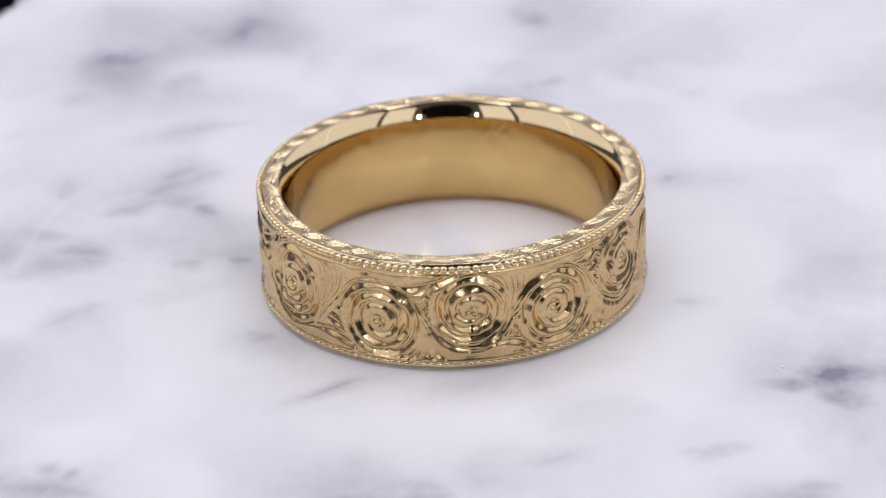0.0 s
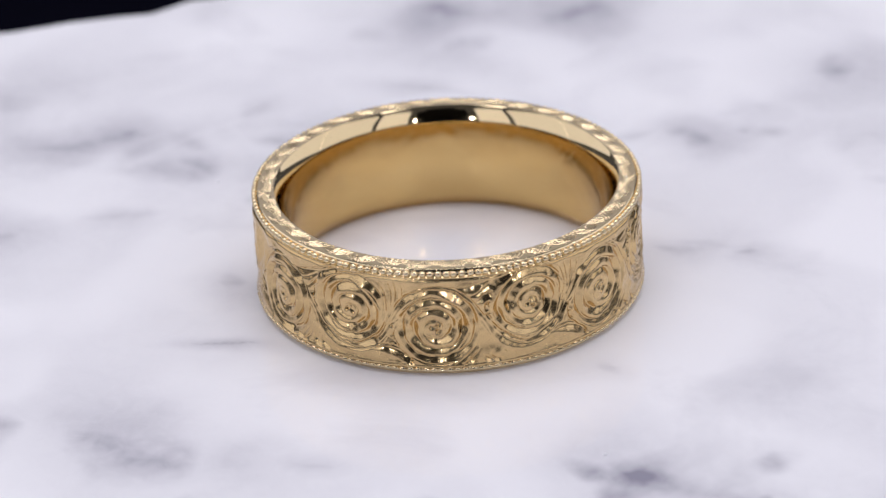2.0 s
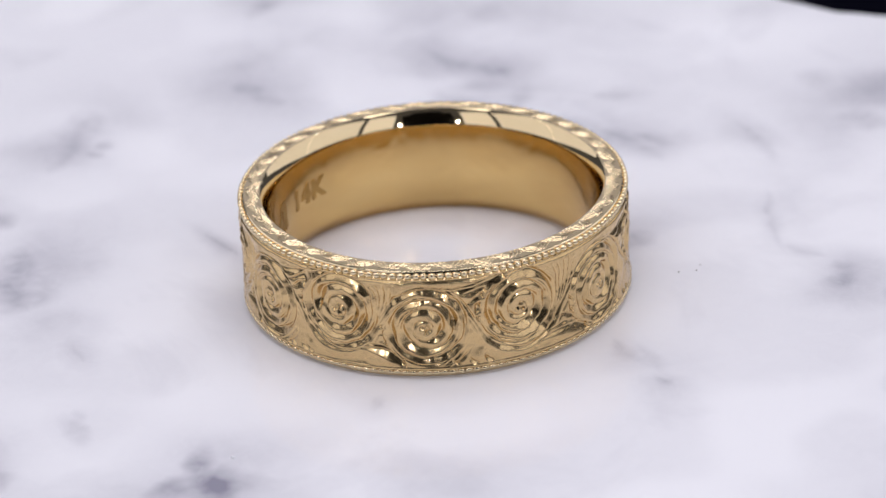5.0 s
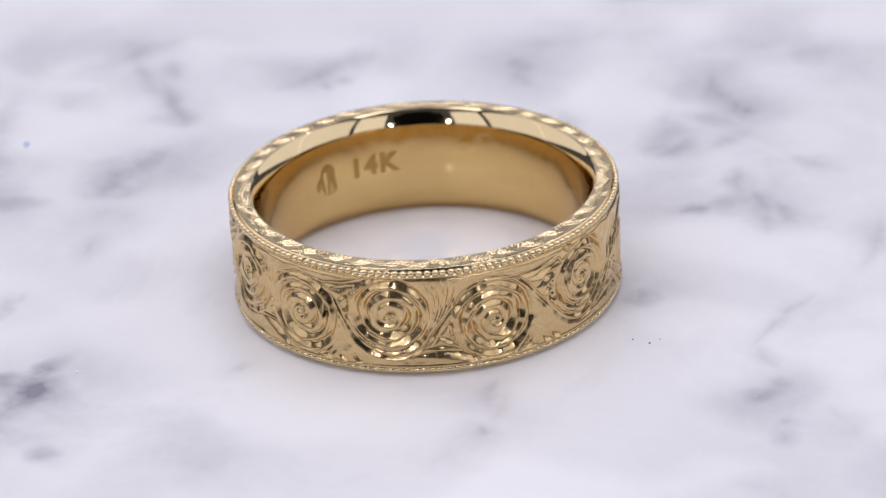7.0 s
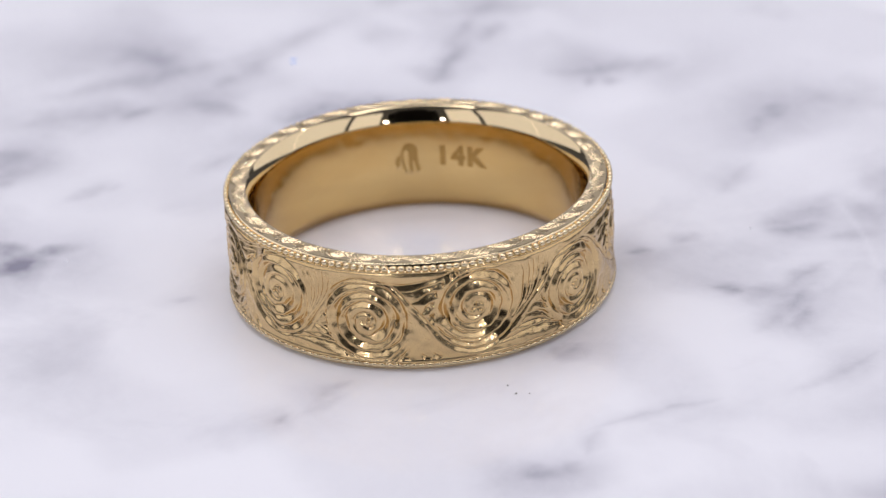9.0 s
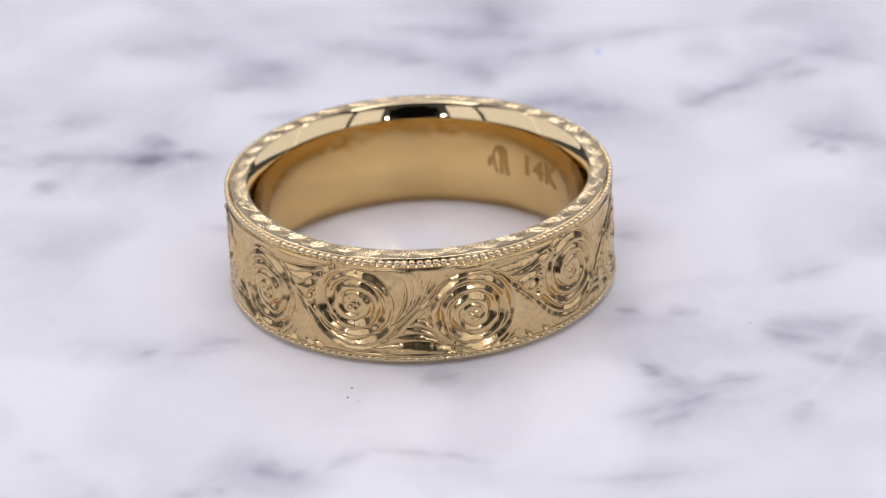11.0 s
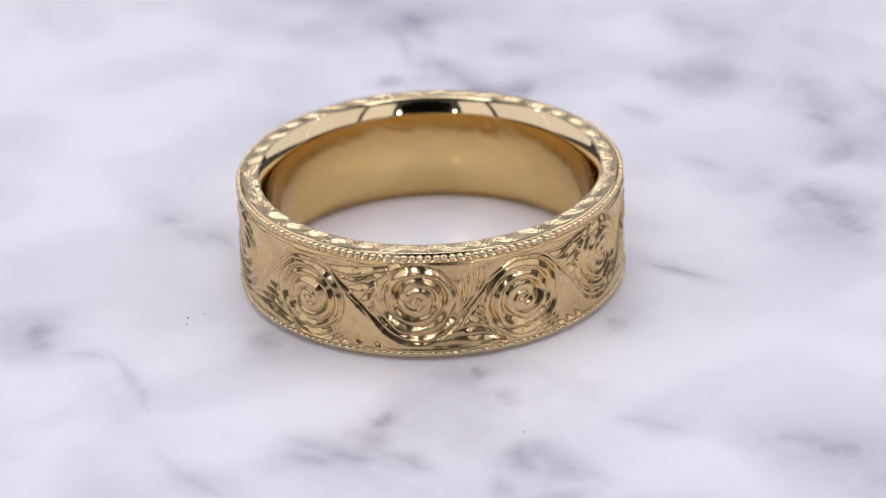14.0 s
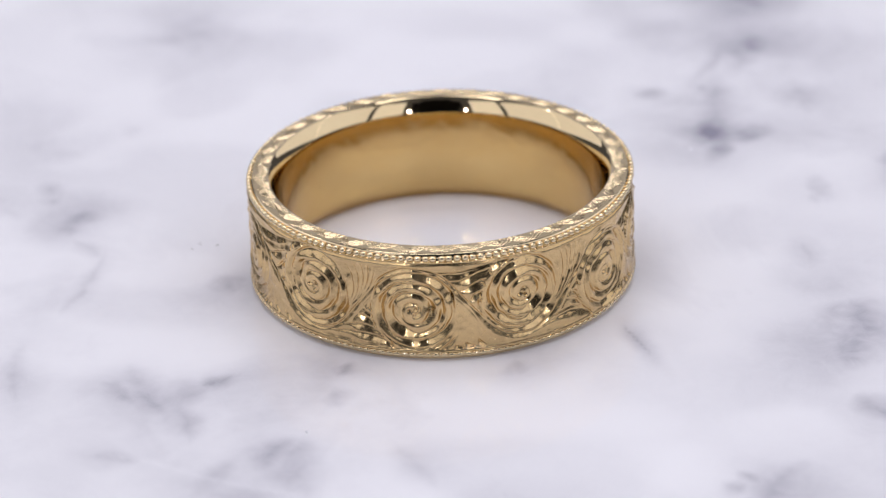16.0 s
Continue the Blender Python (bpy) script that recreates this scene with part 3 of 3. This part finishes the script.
def on_bore(bm, name, degrees, height, mat, label):
    """Wraps a flat mesh, in outer radii, onto the inner wall."""
    for v in bm.verts:
        a = radians(degrees) - v.co.x / 0.826
        z = height + v.co.y
        rad = bore_radius(z) - 0.0012 - v.co.z
        v.co = (rad * R * math.cos(a), rad * R * math.sin(a), z * R)
    bmesh.ops.recalc_face_normals(bm, faces=bm.faces[:])
    return part(name, bm, mat, ring, label)


def stamp_text():
    curve = bpy.data.curves.new("stamp_text", "FONT")
    curve.body, curve.size, curve.align_x, curve.align_y = "14K", 0.148, "CENTER", "CENTER"
    curve.space_character, curve.extrude, curve.offset = 1.16, 0.0012, 0.0078
    temp = new("stamp_text", curve)
    me = bpy.data.meshes.new_from_object(temp.evaluated_get(bpy.context.evaluated_depsgraph_get()))
    bpy.data.objects.remove(temp)
    bm = bmesh.new()
    bm.from_mesh(me)
    on_bore(bm, "stamped_mark", 231.0, 0.316, gold_stamp_shade, "stamped 14K mark")


stamp_text()


def maker_shape():
    """A plain arched shape with two slits and a small wing."""
    bm = bmesh.new()

    def slab_of(points, thick):
        low = [bm.verts.new((x, y, 0)) for x, y in points]
        high = [bm.verts.new((x, y, thick)) for x, y in points]
        bm.faces.new(high)
        for i in range(len(points)):
            j = (i + 1) % len(points)
            bm.faces.new((low[i], low[j], high[j], high[i]))

    arch = [(0.046 * math.cos(t) + 0.004, 0.030 + 0.056 * math.sin(t)) for t in np.linspace(math.pi, 0, 14)]
    slit = [(0.014 * math.cos(t) - 0.017, 0.022 + 0.026 * math.sin(t)) for t in np.linspace(0, math.pi, 10)]
    slab_of(arch + [(0.048, -0.012), (0.062, -0.076), (0.040, -0.082), (0.024, -0.020), (0.018, -0.020), (0.020, -0.082), (0.000, -0.082),
                    (-0.003, -0.010)] + slit + [(-0.026, -0.030), (-0.012, -0.080), (-0.032, -0.066), (-0.042, -0.020)], 0.0016)
    slab_of([(-0.046, 0.022), (-0.050, -0.044), (-0.070, -0.044), (-0.078, -0.020), (-0.066, 0.004)], 0.0016)
    on_bore(bm, "maker_mark", 250.5, 0.312, gold_stamp_shade, "small stamped maker's shape")


maker_shape()


def mark_dots():
    """Raised polished points under the maker's shape."""
    for x, y in ((-0.064, -0.052), (-0.018, -0.086), (0.010, -0.093), (0.044, -0.086)):
        bm = bmesh.new()
        bmesh.ops.create_icosphere(bm, subdivisions=2, radius=0.0075)
        for f in bm.faces:
            f.smooth = True
        for v in bm.verts:
            v.co.z *= 0.7
            v.co.x += x
            v.co.y += y
        on_bore(bm, "mark_point", 250.5, 0.312, gold_polish_lit, "tiny bright raised point")


mark_dots()

# ---- grit on the marble ----
LOOSE = []


def grain(name, x, y, size, mat, label, category, seed, flat=0.6, group=""):
    bm = bmesh.new()
    bmesh.ops.create_icosphere(bm, subdivisions=2, radius=size * MM)
    rnd = random.Random(seed)
    for v in bm.verts:
        v.co *= rnd.uniform(0.75, 1.2)
        v.co.z *= flat
    low = min(v.co.z for v in bm.verts)
    for v in bm.verts:
        v.co.z -= low
    me = bpy.data.meshes.new(name)
    bm.to_mesh(me)
    bm.free()
    me.materials.append(mat)
    ob = tagged(new(name, me), label, category, group)
    LOOSE.append((ob, x * MM, y * MM))


grain("dirt_speck", 1.91, 13.23, 0.055, speck_dark, "tiny dark speck of grit on white marble", "speck", 1, group="grit beside the ring")
grain("dirt_speck", 1.89, 14.24, 0.062, speck_dark, "tiny dark speck of grit on white marble", "speck", 2, group="grit beside the ring")
grain("dirt_speck", 1.26, 14.53, 0.042, speck_dark, "tiny dark speck of grit on white marble", "speck", 3, group="grit beside the ring")
grain("lint_fleck", -3.95, -31.69, 0.18, speck_blue, "tiny blue fleck of lint on white marble", "fleck", 4, 0.4)
grain("crystal_grain", 17.9, -11.9, 0.09, chip_clear, "tiny glinting crystal in a grey vein", "crystal", 5, group="glints in the marble")
grain("crystal_grain", -17.88, 3.41, 0.08, chip_clear, "tiny glinting crystal in a grey vein", "crystal", 6, group="glints in the marble")


# ---- the turntable's turn ----
def table_turn(t):
    """Clockwise turn from above, in radians."""
    q = t / 16
    return 0.30792 * t + 0.10915 * q * (q - 1) - 0.04397 * q * (q - 1) * (q - 0.5) - 0.08624 * q * (q - 1) * (q - 0.33) * (q - 0.67)


def motions():
    lean = Euler((0.00886, 0.00361, 0.0)).to_matrix().to_4x4()
    for ob, x, y in [(slab, 0.0, 0.0), (ring, 0.891 * MM, -0.098 * MM)] + LOOSE:
        rows = []
        for k in range(33):
            t = k * 0.5
            rows.append((t, Matrix.Rotation(-table_turn(t), 4, "Z") @ lean @ Matrix.Translation((x, y, 0.0))))
        walk(ob, rows)


motions()
